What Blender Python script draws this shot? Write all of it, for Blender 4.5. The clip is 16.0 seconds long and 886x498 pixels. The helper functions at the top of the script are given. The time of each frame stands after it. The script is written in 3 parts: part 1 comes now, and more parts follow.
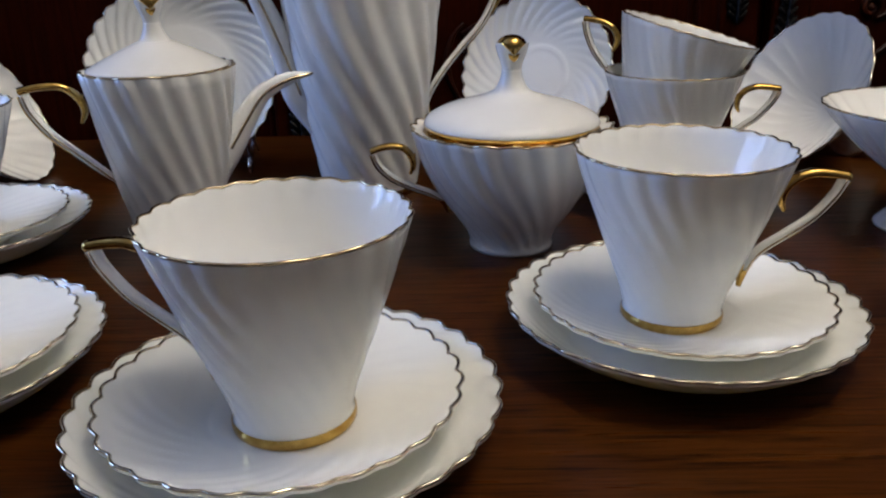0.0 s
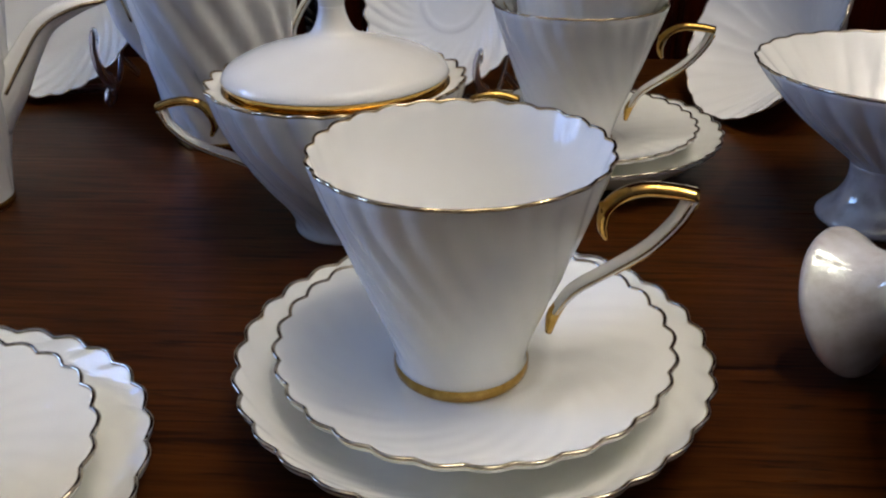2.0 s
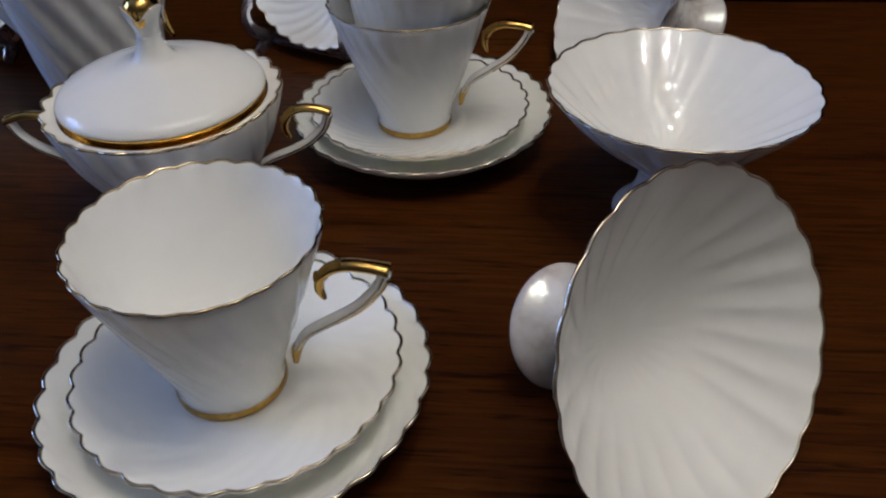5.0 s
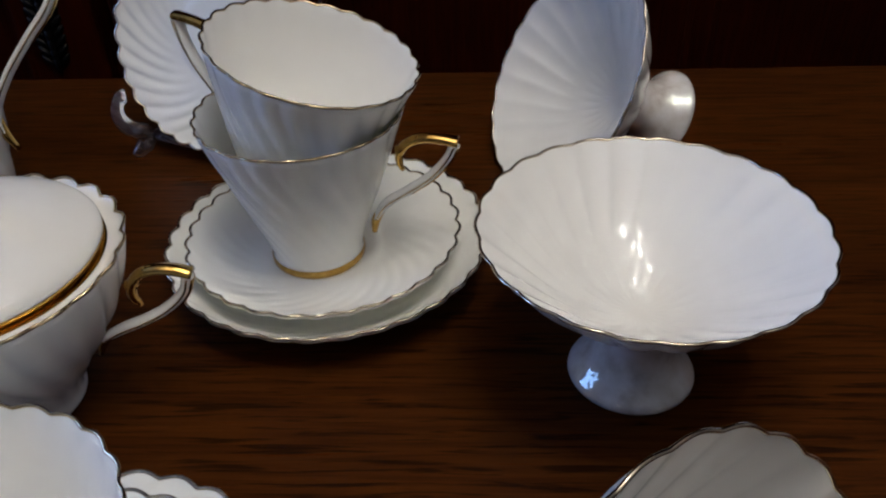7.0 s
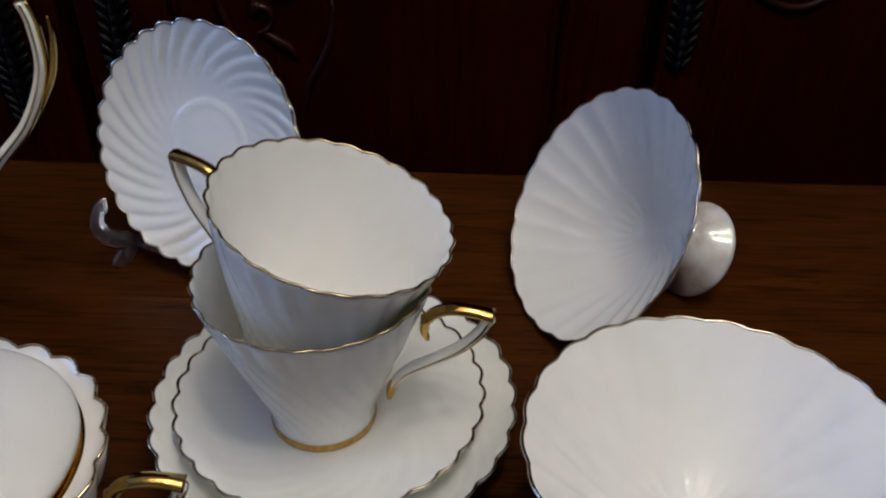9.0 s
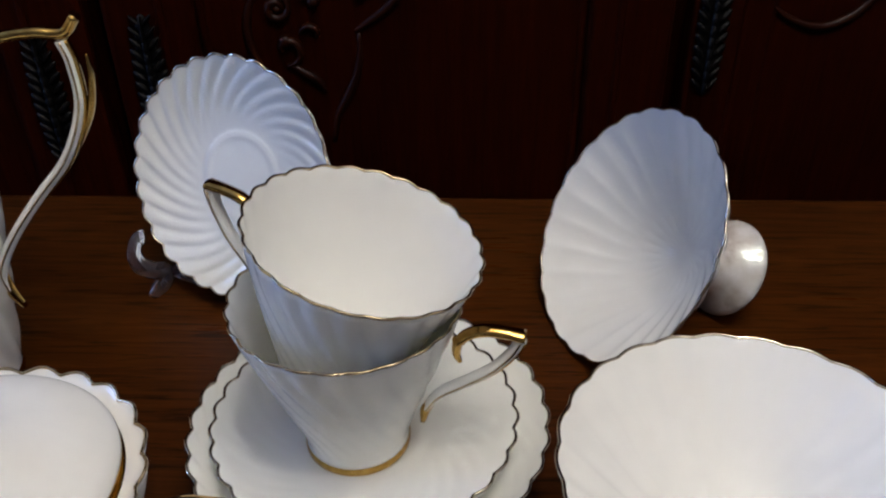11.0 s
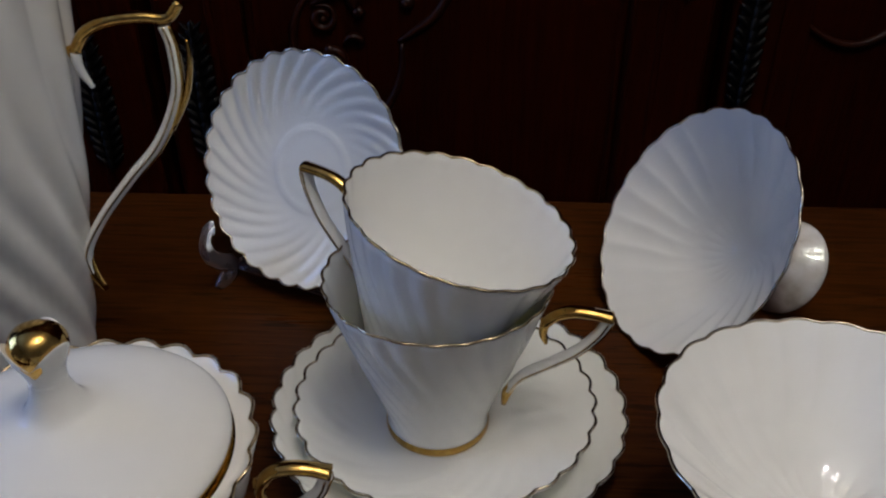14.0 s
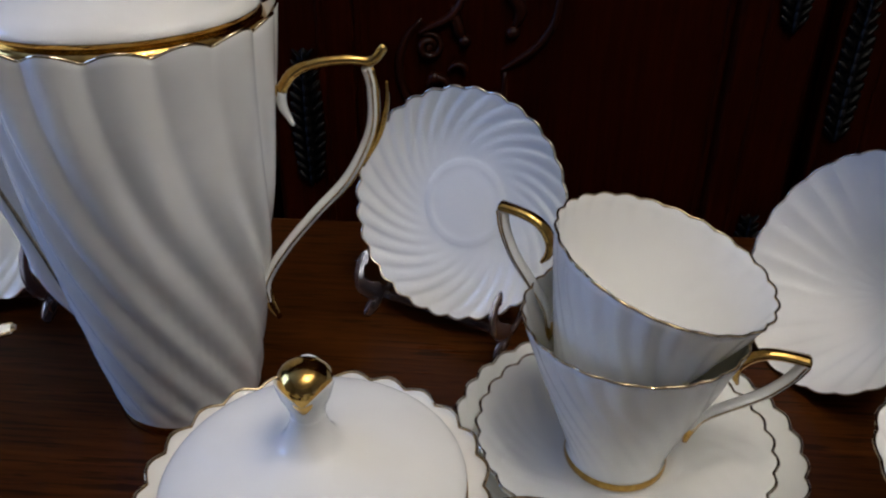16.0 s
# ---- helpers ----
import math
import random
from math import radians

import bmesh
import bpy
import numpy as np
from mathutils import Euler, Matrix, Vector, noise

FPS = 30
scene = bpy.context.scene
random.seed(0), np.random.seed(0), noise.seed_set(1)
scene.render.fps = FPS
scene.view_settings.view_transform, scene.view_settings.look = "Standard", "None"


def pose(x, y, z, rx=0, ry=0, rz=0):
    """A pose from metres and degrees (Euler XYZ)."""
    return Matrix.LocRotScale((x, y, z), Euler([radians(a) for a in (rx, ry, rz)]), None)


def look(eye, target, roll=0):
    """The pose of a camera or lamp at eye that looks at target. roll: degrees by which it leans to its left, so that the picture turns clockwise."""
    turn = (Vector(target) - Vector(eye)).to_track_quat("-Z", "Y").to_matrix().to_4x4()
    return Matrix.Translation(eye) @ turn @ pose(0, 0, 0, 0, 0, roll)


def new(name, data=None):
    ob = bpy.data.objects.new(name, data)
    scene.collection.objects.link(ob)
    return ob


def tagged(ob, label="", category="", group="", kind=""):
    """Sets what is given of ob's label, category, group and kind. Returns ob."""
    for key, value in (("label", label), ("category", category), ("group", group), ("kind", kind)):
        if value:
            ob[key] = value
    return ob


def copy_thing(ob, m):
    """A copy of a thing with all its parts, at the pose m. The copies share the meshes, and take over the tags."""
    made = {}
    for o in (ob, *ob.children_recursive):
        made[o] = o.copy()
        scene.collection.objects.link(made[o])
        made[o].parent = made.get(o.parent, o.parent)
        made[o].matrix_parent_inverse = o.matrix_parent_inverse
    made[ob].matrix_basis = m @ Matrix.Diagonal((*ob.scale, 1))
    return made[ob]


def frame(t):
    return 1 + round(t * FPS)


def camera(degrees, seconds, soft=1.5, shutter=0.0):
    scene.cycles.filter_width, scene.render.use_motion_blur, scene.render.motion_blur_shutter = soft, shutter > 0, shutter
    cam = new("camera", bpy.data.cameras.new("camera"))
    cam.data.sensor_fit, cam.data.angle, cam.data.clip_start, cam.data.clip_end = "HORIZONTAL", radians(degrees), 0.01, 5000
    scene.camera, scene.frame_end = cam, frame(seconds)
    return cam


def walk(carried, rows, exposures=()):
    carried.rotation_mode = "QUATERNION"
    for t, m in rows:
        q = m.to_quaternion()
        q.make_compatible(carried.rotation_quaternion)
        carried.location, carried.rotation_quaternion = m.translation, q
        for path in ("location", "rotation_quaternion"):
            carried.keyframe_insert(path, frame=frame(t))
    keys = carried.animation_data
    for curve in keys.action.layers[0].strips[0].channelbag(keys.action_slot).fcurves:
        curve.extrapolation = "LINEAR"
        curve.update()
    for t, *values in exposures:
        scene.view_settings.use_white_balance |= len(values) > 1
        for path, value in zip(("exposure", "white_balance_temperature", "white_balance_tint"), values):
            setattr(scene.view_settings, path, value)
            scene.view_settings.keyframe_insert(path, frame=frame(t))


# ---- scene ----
cam = camera(56.5, 16.0, soft=2.2)
PATH = [
    (0.0, 0.0054, 0.0036, 0.1868, 69.52, 1.30, -6.72),
    (0.5, 0.0402, 0.0102, 0.1819, 69.87, 1.33, -5.94),
    (1.0, 0.0752, 0.0339, 0.1778, 69.25, 0.66, -5.13),
    (1.5, 0.1095, 0.0835, 0.1746, 66.40, -0.82, -3.85),
    (1.7, 0.1184, 0.0992, 0.1848, 64.43, -0.41, -3.31),
    (2.0, 0.1380, 0.1088, 0.1889, 62.42, 0.82, -2.92),
    (2.3, 0.1555, 0.1097, 0.2360, 59.78, -0.16, -0.41),
    (2.5, 0.1783, 0.0982, 0.2596, 57.69, 1.65, -0.20),
    (2.8, 0.1986, 0.0855, 0.2810, 53.68, 0.92, 0.50),
    (3.0, 0.2199, 0.0799, 0.2738, 51.54, 2.76, 1.42),
    (5.5, 0.2492, 0.1191, 0.2830, 52.17, 1.52, -3.64),
    (6.0, 0.2632, 0.1557, 0.2829, 52.77, 2.09, -4.93),
    (6.5, 0.2831, 0.1949, 0.2828, 52.50, 2.34, -5.63),
    (7.0, 0.2759, 0.2264, 0.2719, 53.29, 1.67, -5.58),
    (7.5, 0.2743, 0.2588, 0.2709, 53.05, 1.92, -5.74),
    (8.0, 0.2748, 0.2819, 0.2730, 53.08, 0.91, -6.31),
    (8.5, 0.2691, 0.2971, 0.2848, 53.62, -0.66, -6.46),
    (9.0, 0.2564, 0.3075, 0.2997, 54.49, -1.47, -6.14),
    (11.5, 0.2556, 0.3014, 0.2997, 56.74, 0.93, -5.05),
    (12.0, 0.2546, 0.3000, 0.2976, 57.06, 0.95, -5.16),
    (12.5, 0.2462, 0.2987, 0.2974, 57.69, 0.61, -5.11),
    (13.0, 0.2349, 0.2947, 0.2955, 58.15, 0.72, -4.85),
    (13.5, 0.2262, 0.2935, 0.2918, 58.34, 0.37, -4.66),
    (14.0, 0.2159, 0.2884, 0.2890, 58.34, -0.11, -4.66),
    (14.5, 0.1941, 0.2907, 0.2922, 58.49, -0.56, -4.60),
    (15.0, 0.1736, 0.2923, 0.2957, 58.70, -0.90, -3.86),
    (15.5, 0.1534, 0.2926, 0.2982, 59.17, -0.69, -3.03),
    (16.0, 0.1396, 0.2904, 0.3024, 59.39, -0.31, -2.70),
]
walk(cam, [(t, pose(x, y, z, rx, ry, rz)) for t, x, y, z, rx, ry, rz in PATH],
     exposures=[
         (0.0, 0.36, 6980, 10), (1.5, 0.34, 6980, 10), (2.0, 0.28, 6970, 10), (2.3, -0.29, 6880, 10), (2.5, -0.07, 6800, 10),
         (3.0, -0.06, 6600, 10), (5.5, -0.05, 6520, 10), (6.0, -0.08, 6520, 10), (6.5, 0.00, 6540, 10), (7.0, 0.04, 6540, 10),
         (7.5, 0.02, 6520, 10), (8.5, -0.01, 6520, 10), (9.0, 0.04, 6520, 10), (11.5, 0.38, 6520, 10), (12.0, 0.27, 6540, 10),
         (12.5, 0.27, 6540, 10), (13.0, -0.06, 6540, 10), (13.5, -0.19, 6540, 10), (14.0, -0.25, 6540, 10), (15.0, 0.00, 6570, 10),
         (16.0, 0.07, 6640, 10),
     ])

# ---- world and lights: a dim room, overhead bulbs, an added fill spot aimed up, a cool window on the left ----
world = bpy.data.worlds.new("evening")
scene.world = world
world.use_nodes = True
world.node_tree.nodes["Background"].inputs[0].default_value = (0.35, 0.45, 0.7, 1)
world.node_tree.nodes["Background"].inputs[1].default_value = 0.25


def lamp(name, kind, where, target, power, colour, **settings):
    data = bpy.data.lights.new(name, kind)
    data.energy, data.color = power, colour
    if kind == "AREA":
        data.shape, data.size, data.size_y = "RECTANGLE", settings["size"], settings["size_y"]
    else:
        data.shadow_soft_size = settings["radius"]
    ob = new(name, data)
    ob.matrix_world = look(where, target)
    return ob


# Bulbs out of view, placed from their clustered glints on the china.
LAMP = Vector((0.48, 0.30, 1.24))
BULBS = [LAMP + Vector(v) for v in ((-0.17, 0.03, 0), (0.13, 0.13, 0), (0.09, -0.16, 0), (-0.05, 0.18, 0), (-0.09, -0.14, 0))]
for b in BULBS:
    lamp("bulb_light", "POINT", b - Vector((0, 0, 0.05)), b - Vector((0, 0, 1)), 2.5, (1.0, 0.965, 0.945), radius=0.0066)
# Added spot, not a seen lamp: bounces soft fill off the ceiling.
added_uplight = lamp("added_uplight", "SPOT", LAMP + Vector((0, 0, 0.04)), LAMP + Vector((0.18, -0.40, 1)), 72.0, (1.0, 0.965, 0.95), radius=0.06)
added_uplight.data.spot_size, added_uplight.data.spot_blend = radians(150), 0.6
lamp("window_light", "AREA", (-1.94, 0.88, 0.78), (0.2, 0.50, 0.25), 22.5, (0.26, 0.44, 1.0), size=0.86, size_y=1.1)


# ---- materials ----
def material(name, colour, rough, metal=0.0, coat=0.0, spec=0.5):
    m = bpy.data.materials.new(name)
    m.use_nodes = True
    b = m.node_tree.nodes["Principled BSDF"]
    b.inputs["Base Color"].default_value = (*colour, 1)
    b.inputs["Roughness"].default_value = rough
    b.inputs["Metallic"].default_value = metal
    b.inputs["Coat Weight"].default_value = coat
    b.inputs["Specular IOR Level"].default_value = spec
    return m, m.node_tree, b


def node(tree, kind, **inputs):
    n = tree.nodes.new(kind)
    for key, value in inputs.items():
        n.inputs[key].default_value = value
    return n


def ramp(tree, source, stops):
    r = tree.nodes.new("ShaderNodeValToRGB")
    e = r.color_ramp.elements
    e[0].position, e[0].color = stops[0][0], (*stops[0][1], 1)
    e[1].position, e[1].color = stops[-1][0], (*stops[-1][1], 1)
    for p, c in stops[1:-1]:
        k = e.new(p)
        k.color = (*c, 1)
    tree.links.new(source, r.inputs[0])
    return r.outputs[0]


def coords(tree, scale=(1, 1, 1), turn=(0, 0, 0)):
    t = tree.nodes.new("ShaderNodeTexCoord")
    m = tree.nodes.new("ShaderNodeMapping")
    m.inputs["Scale"].default_value = scale
    m.inputs["Rotation"].default_value = turn
    tree.links.new(t.outputs["Object"], m.inputs[0])
    return m.outputs[0]


def noisy(tree, vector, scale, detail=4.0, rough=0.55, distort=0.0):
    n = node(tree, "ShaderNodeTexNoise", Scale=scale, Detail=detail, Roughness=rough, Distortion=distort)
    tree.links.new(vector, n.inputs["Vector"])
    return n.outputs[0]


def relief(tree, shader, height, strength, distance):
    b = node(tree, "ShaderNodeBump", Strength=strength, Distance=distance)
    tree.links.new(height, b.inputs["Height"])
    tree.links.new(b.outputs[0], shader.inputs["Normal"])


def porcelain(name, low, high, rough=0.035, clear=0.0, through_colour=(0.98, 0.95, 0.82)):
    """Glazed bone china: faint blotches in the glaze, slight waviness; thin ware lets some light through."""
    m, tree, b = material(name, high, rough, coat=0.0)
    v = coords(tree)
    tree.links.new(ramp(tree, noisy(tree, v, 26.0, 3), [(0.3, low), (0.65, high)]), b.inputs["Base Color"])
    tree.links.new(ramp(tree, noisy(tree, v, 90.0, 4), [(0.35, (rough * 0.7,) * 3), (0.7, (rough * 1.6,) * 3)]), b.inputs["Roughness"])
    relief(tree, b, noisy(tree, v, 55.0, 2), 0.10, 0.003)
    b.inputs["IOR"].default_value = 1.52
    if clear:
        glow = node(tree, "ShaderNodeBsdfTranslucent", Color=(*through_colour, 1))
        mix = node(tree, "ShaderNodeMixShader", Fac=clear)
        tree.links.new(b.outputs[0], mix.inputs[1])
        tree.links.new(glow.outputs[0], mix.inputs[2])
        tree.links.new(mix.outputs[0], tree.nodes["Material Output"].inputs["Surface"])
    return m


CHINA = porcelain("bone_china", (0.93, 0.928, 0.89), (0.955, 0.953, 0.915), clear=0.09, through_colour=(1.0, 0.94, 0.50))
PLATE_CHINA = porcelain("thin_bone_china", (0.955, 0.953, 0.89), (0.972, 0.97, 0.91), clear=0.08, through_colour=(1.0, 0.98, 0.40))
# Opaque thick ware; base colour also darkened to stand in for dimmer light.
THICK_DIMMED_CHINA = porcelain("thick_dimmed_bone_china", (0.79, 0.785, 0.735), (0.82, 0.815, 0.765))
LUSTRE = porcelain("lustre_china", (0.56, 0.54, 0.52), (0.70, 0.67, 0.64), 0.065)

tree = LUSTRE.node_tree
pearl = tree.nodes["Principled BSDF"]
v = coords(tree)
tree.links.new(ramp(tree, noisy(tree, v, 75.0, 4), [(0.32, (0.52, 0.46, 0.41)), (0.5, (0.70, 0.67, 0.63)), (0.68, (0.80, 0.78, 0.77))]), pearl.inputs["Base Color"])
relief(tree, pearl, noisy(tree, v, 70.0, 3), 0.22, 0.003)
pearl.inputs["Metallic"].default_value = 0.15
pearl.inputs["Thin Film Thickness"].default_value = 420.0
pearl.inputs["Thin Film IOR"].default_value = 1.6

GOLD, tree, b = material("burnished_gold", (0.78, 0.50, 0.14), 0.2, 1.0)
v = coords(tree)
tree.links.new(ramp(tree, noisy(tree, v, 220.0, 4), [(0.3, (0.44, 0.25, 0.06)), (0.7, (0.68, 0.44, 0.13))]), b.inputs["Base Color"])
tree.links.new(ramp(tree, noisy(tree, v, 120.0, 4), [(0.3, (0.06,) * 3), (0.75, (0.17,) * 3)]), b.inputs["Roughness"])
relief(tree, b, noisy(tree, v, 300.0, 2), 0.08, 0.001)

# Gilding paled and mottled: glints and dark reflections put into the colour.
EDGE, tree, b = material("worn_gilt_edge", (0.55, 0.40, 0.2), 0.22, 1.0)
v = coords(tree)
tree.links.new(ramp(tree, noisy(tree, v, 160.0, 4), [(0.3, (0.40, 0.30, 0.17)), (0.7, (0.84, 0.67, 0.42))]), b.inputs["Base Color"])
tree.links.new(ramp(tree, noisy(tree, v, 90.0, 3), [(0.3, (0.06,) * 3), (0.75, (0.20,) * 3)]), b.inputs["Roughness"])


# Greyer gilding for dishes and bowls, silvery reflections painted into its colour.
RIM, tree, b = material("glint_toned_rim_gilding", (0.5, 0.45, 0.38), 0.15, 1.0)
v = coords(tree)
tree.links.new(ramp(tree, noisy(tree, v, 160.0, 4), [(0.3, (0.40, 0.33, 0.24)), (0.7, (0.88, 0.77, 0.58))]), b.inputs["Base Color"])
tree.links.new(ramp(tree, noisy(tree, v, 90.0, 3), [(0.3, (0.06,) * 3), (0.75, (0.20,) * 3)]), b.inputs["Roughness"])


def wood(name, dark, mid, light, rough, along, spec, pore=0.8):
    """Varnished wood: broad drift of colour, long wavy streaks, short dark pores, all along one axis."""
    m, tree, b = material(name, mid, rough, spec=spec)

    def grain(long, across, scale, detail, distort):
        stretch = {"x": (long, across, across), "z": (across, across, long)}[along]
        return noisy(tree, coords(tree, stretch), scale, detail, 0.6, distort)

    def mixed(a, b_, k):
        mix = tree.nodes.new("ShaderNodeMix")
        mix.data_type = "FLOAT"
        mix.inputs[0].default_value = k
        tree.links.new(a, mix.inputs[2])
        tree.links.new(b_, mix.inputs[3])
        return mix.outputs[0]

    drift = grain(1.6, 6.0, 1.0, 4, 0.6)
    streak = grain(5.0, 120.0, 1.0, 5, 0.8)
    fine = grain(14.0, 330.0, 1.0, 4, 0.3)
    tone = mixed(mixed(drift, streak, 0.4), fine, 0.5)
    tint = ramp(tree, tone, [(0.34, dark), (0.48, mid), (0.64, light)])
    pores = ramp(tree, grain(20.0, 300.0, 1.0, 3, 0.6), [(0.36, (0.10, 0.09, 0.08)), (0.47, (1, 1, 1))])
    times = tree.nodes.new("ShaderNodeMix")
    times.data_type, times.blend_type = "RGBA", "MULTIPLY"
    times.inputs[0].default_value = pore
    tree.links.new(tint, times.inputs[6])
    tree.links.new(pores, times.inputs[7])
    tree.links.new(times.outputs[2], b.inputs["Base Color"])
    tree.links.new(ramp(tree, mixed(drift, fine, 0.5), [(0.35, (rough * 1.3,) * 3), (0.65, (rough * 0.8,) * 3)]), b.inputs["Roughness"])
    relief(tree, b, fine, 0.10, 0.0015)
    return m


TABLE_WOOD = wood("dark_oak_veneer", (0.017, 0.0042, 0.0007), (0.040, 0.0105, 0.0016), (0.070, 0.0205, 0.0035), 0.32, "x", 0.08, 0.75)
CABINET_WOOD = wood("mahogany_stain", (0.008, 0.0009, 0.0002), (0.0165, 0.0020, 0.0003), (0.027, 0.0037, 0.0006), 0.42, "z", 0.04, 0.2)
# Paler than the doors: highlights on the carved ridges painted into the wood.
HIGHLIT_WOOD = wood("highlit_carved_mahogany", (0.009, 0.0014, 0.0004), (0.021, 0.0038, 0.0009), (0.038, 0.0080, 0.0020), 0.36, "z", 0.2, 0.3)

IRON, tree, b = material("blackened_iron", (0.015, 0.014, 0.014), 0.4, 0.7)
v = coords(tree)
tree.links.new(ramp(tree, noisy(tree, v, 180.0, 4), [(0.35, (0.004, 0.004, 0.004)), (0.7, (0.013, 0.011, 0.010))]), b.inputs["Base Color"])
relief(tree, b, noisy(tree, v, 400.0, 3), 0.3, 0.001)

PLASTIC, tree, b = material("clear_plastic", (0.60, 0.56, 0.62), 0.08)
b.inputs["Transmission Weight"].default_value = 0.93
b.inputs["IOR"].default_value = 1.33

PLASTER, tree, b = material("room_plaster", (0.32, 0.27, 0.22), 0.9)
v = coords(tree)
tree.links.new(ramp(tree, noisy(tree, v, 3.0, 5), [(0.3, (0.34, 0.325, 0.31)), (0.7, (0.41, 0.395, 0.375))]), b.inputs["Base Color"])
relief(tree, b, noisy(tree, v, 60.0, 4), 0.2, 0.003)
CEILING_PAINT, tree, b = material("ceiling_paint", (0.80, 0.785, 0.75), 0.9)
v = coords(tree)
tree.links.new(ramp(tree, noisy(tree, v, 2.0, 5), [(0.3, (0.77, 0.755, 0.72)), (0.7, (0.83, 0.815, 0.78))]), b.inputs["Base Color"])
CARPET, tree, b = material("brown_carpet", (0.06, 0.045, 0.035), 1.0)
v = coords(tree)
tree.links.new(ramp(tree, noisy(tree, v, 180.0, 3), [(0.3, (0.04, 0.03, 0.022)), (0.7, (0.09, 0.065, 0.05))]), b.inputs["Base Color"])
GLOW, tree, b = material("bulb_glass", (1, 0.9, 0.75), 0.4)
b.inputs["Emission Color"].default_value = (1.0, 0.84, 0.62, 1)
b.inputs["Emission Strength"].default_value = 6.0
METAL, tree, b = material("brushed_brass", (0.5, 0.36, 0.18), 0.35, 1.0)


# ---- mesh helpers ----
def mesh_object(name, verts, faces, mat, parent=None, label="", smooth=True):
    me = bpy.data.meshes.new(name)
    me.from_pydata([tuple(p) for p in verts], [], faces)
    me.materials.append(mat)
    if smooth:
        me.polygons.foreach_set("use_smooth", [True] * len(me.polygons))
    me.update()
    ob = new(name, me)
    ob.parent = parent
    if label:
        ob["label"] = label
    return ob


def part(name, bm, mat, parent, label="", smooth=False):
    me = bpy.data.meshes.new(name)
    bmesh.ops.recalc_face_normals(bm, faces=bm.faces)
    bm.to_mesh(me)
    bm.free()
    me.materials.append(mat)
    if smooth:
        me.polygons.foreach_set("use_smooth", [True] * len(me.polygons))
    ob = new(name, me)
    ob.parent = parent
    if label:
        ob["label"] = label
    return ob


def box(x0, x1, y0, y1, z0, z1, bevel=0.0, bm=None):
    bm = bm or bmesh.new()
    m = Matrix.Translation(((x0 + x1) / 2, (y0 + y1) / 2, (z0 + z1) / 2)) @ Matrix.Diagonal((x1 - x0, y1 - y0, z1 - z0, 1))
    made = bmesh.ops.create_cube(bm, size=1.0, matrix=m)
    if bevel:
        edges = list({e for q in made["verts"] for e in q.link_edges})
        bmesh.ops.bevel(bm, geom=edges, offset=bevel, segments=2, affect="EDGES", profile=0.5)
    return bm


def smooth_line(points, steps=6):
    """A Catmull-Rom line through points of any length (position and widths alike)."""
    p = np.array(points, float)
    p = np.vstack([2 * p[0] - p[1], p, 2 * p[-1] - p[-2]])
    out = []
    for i in range(1, len(p) - 2):
        for k in range(steps):
            t = k / steps
            a, b, c, d = p[i - 1:i + 3]
            out.append(0.5 * (2 * b + (c - a) * t + (2 * a - 5 * b + 4 * c - d) * t * t + (3 * b - a - 3 * c + d) * t ** 3))
    out.append(p[-2])
    return np.array(out)


def strap(points, side, sides=10, steps=6, flat=1.0):
    """A swept bar: points (x, y, z, half width across the bend's plane, half thickness in it). side: the plane's normal."""
    line = smooth_line(points, steps)
    side = Vector(side).normalized()
    verts, faces = [], []
    n = len(line)
    for i, (x, y, z, w, h) in enumerate(line):
        a, b = line[max(i - 1, 0)][:3], line[min(i + 1, n - 1)][:3]
        ahead = Vector(b - a).normalized()
        out = side.cross(ahead).normalized()
        for k in range(sides):
            q = 2 * math.pi * k / sides
            verts.append(Vector((x, y, z)) + side * (w * math.cos(q)) + out * (h * math.sin(q)))
    for i in range(n - 1):
        for k in range(sides):
            a, b = i * sides + k, i * sides + (k + 1) % sides
            faces.append((a, b, b + sides, a + sides))
    faces.append(tuple(range(sides))[::-1])
    faces.append(tuple((n - 1) * sides + k for k in range(sides)))
    return verts, faces


def lobe(phase, sharp=0.025):
    """0 in the groove between two flutes, 1 on the crest."""
    s = math.sin(phase / 2)
    return (math.sqrt(s * s + sharp) - math.sqrt(sharp)) / (math.sqrt(1 + sharp) - math.sqrt(sharp))


def shape_at(row, angle, flutes, sharp=0.012):
    """A point of a fluted turned form. row: r, z, flute depth outward, flute depth upward, twist in degrees."""
    r, z, out, lift, twist = row
    s = lobe(flutes * (angle - radians(twist)), sharp) - 0.6
    return Vector(((r + out * s) * math.cos(angle), (r + out * s) * math.sin(angle), z + lift * s))


def fine_rows(rows, steps):
    return [tuple(q) for q in smooth_line(rows, steps)]


def turned(name, rows, flutes, mat, parent, label="", per=8, segments=0, smooth=True):
    """A closed skin turned round z through the rows, from the inner middle over the rim to the under side's middle."""
    n = segments or max(flutes, 6) * per
    verts, faces = [], []
    ring = []
    for row in rows:
        if row[0] < 1e-5:
            ring.append([len(verts)])
            verts.append(Vector((0, 0, row[1])))
        else:
            ring.append(list(range(len(verts), len(verts) + n)))
            verts += [shape_at(row, 2 * math.pi * k / n, flutes) for k in range(n)]
    for a, b in zip(ring, ring[1:]):
        for k in range(n):
            j = (k + 1) % n
            if len(a) == 1:
                faces.append((a[0], b[k], b[j]))
            elif len(b) == 1:
                faces.append((a[k], b[0], a[j]))
            else:
                faces.append((a[k], b[k], b[j], a[j]))
    return mesh_object(name, verts, faces, mat, parent, label, smooth)


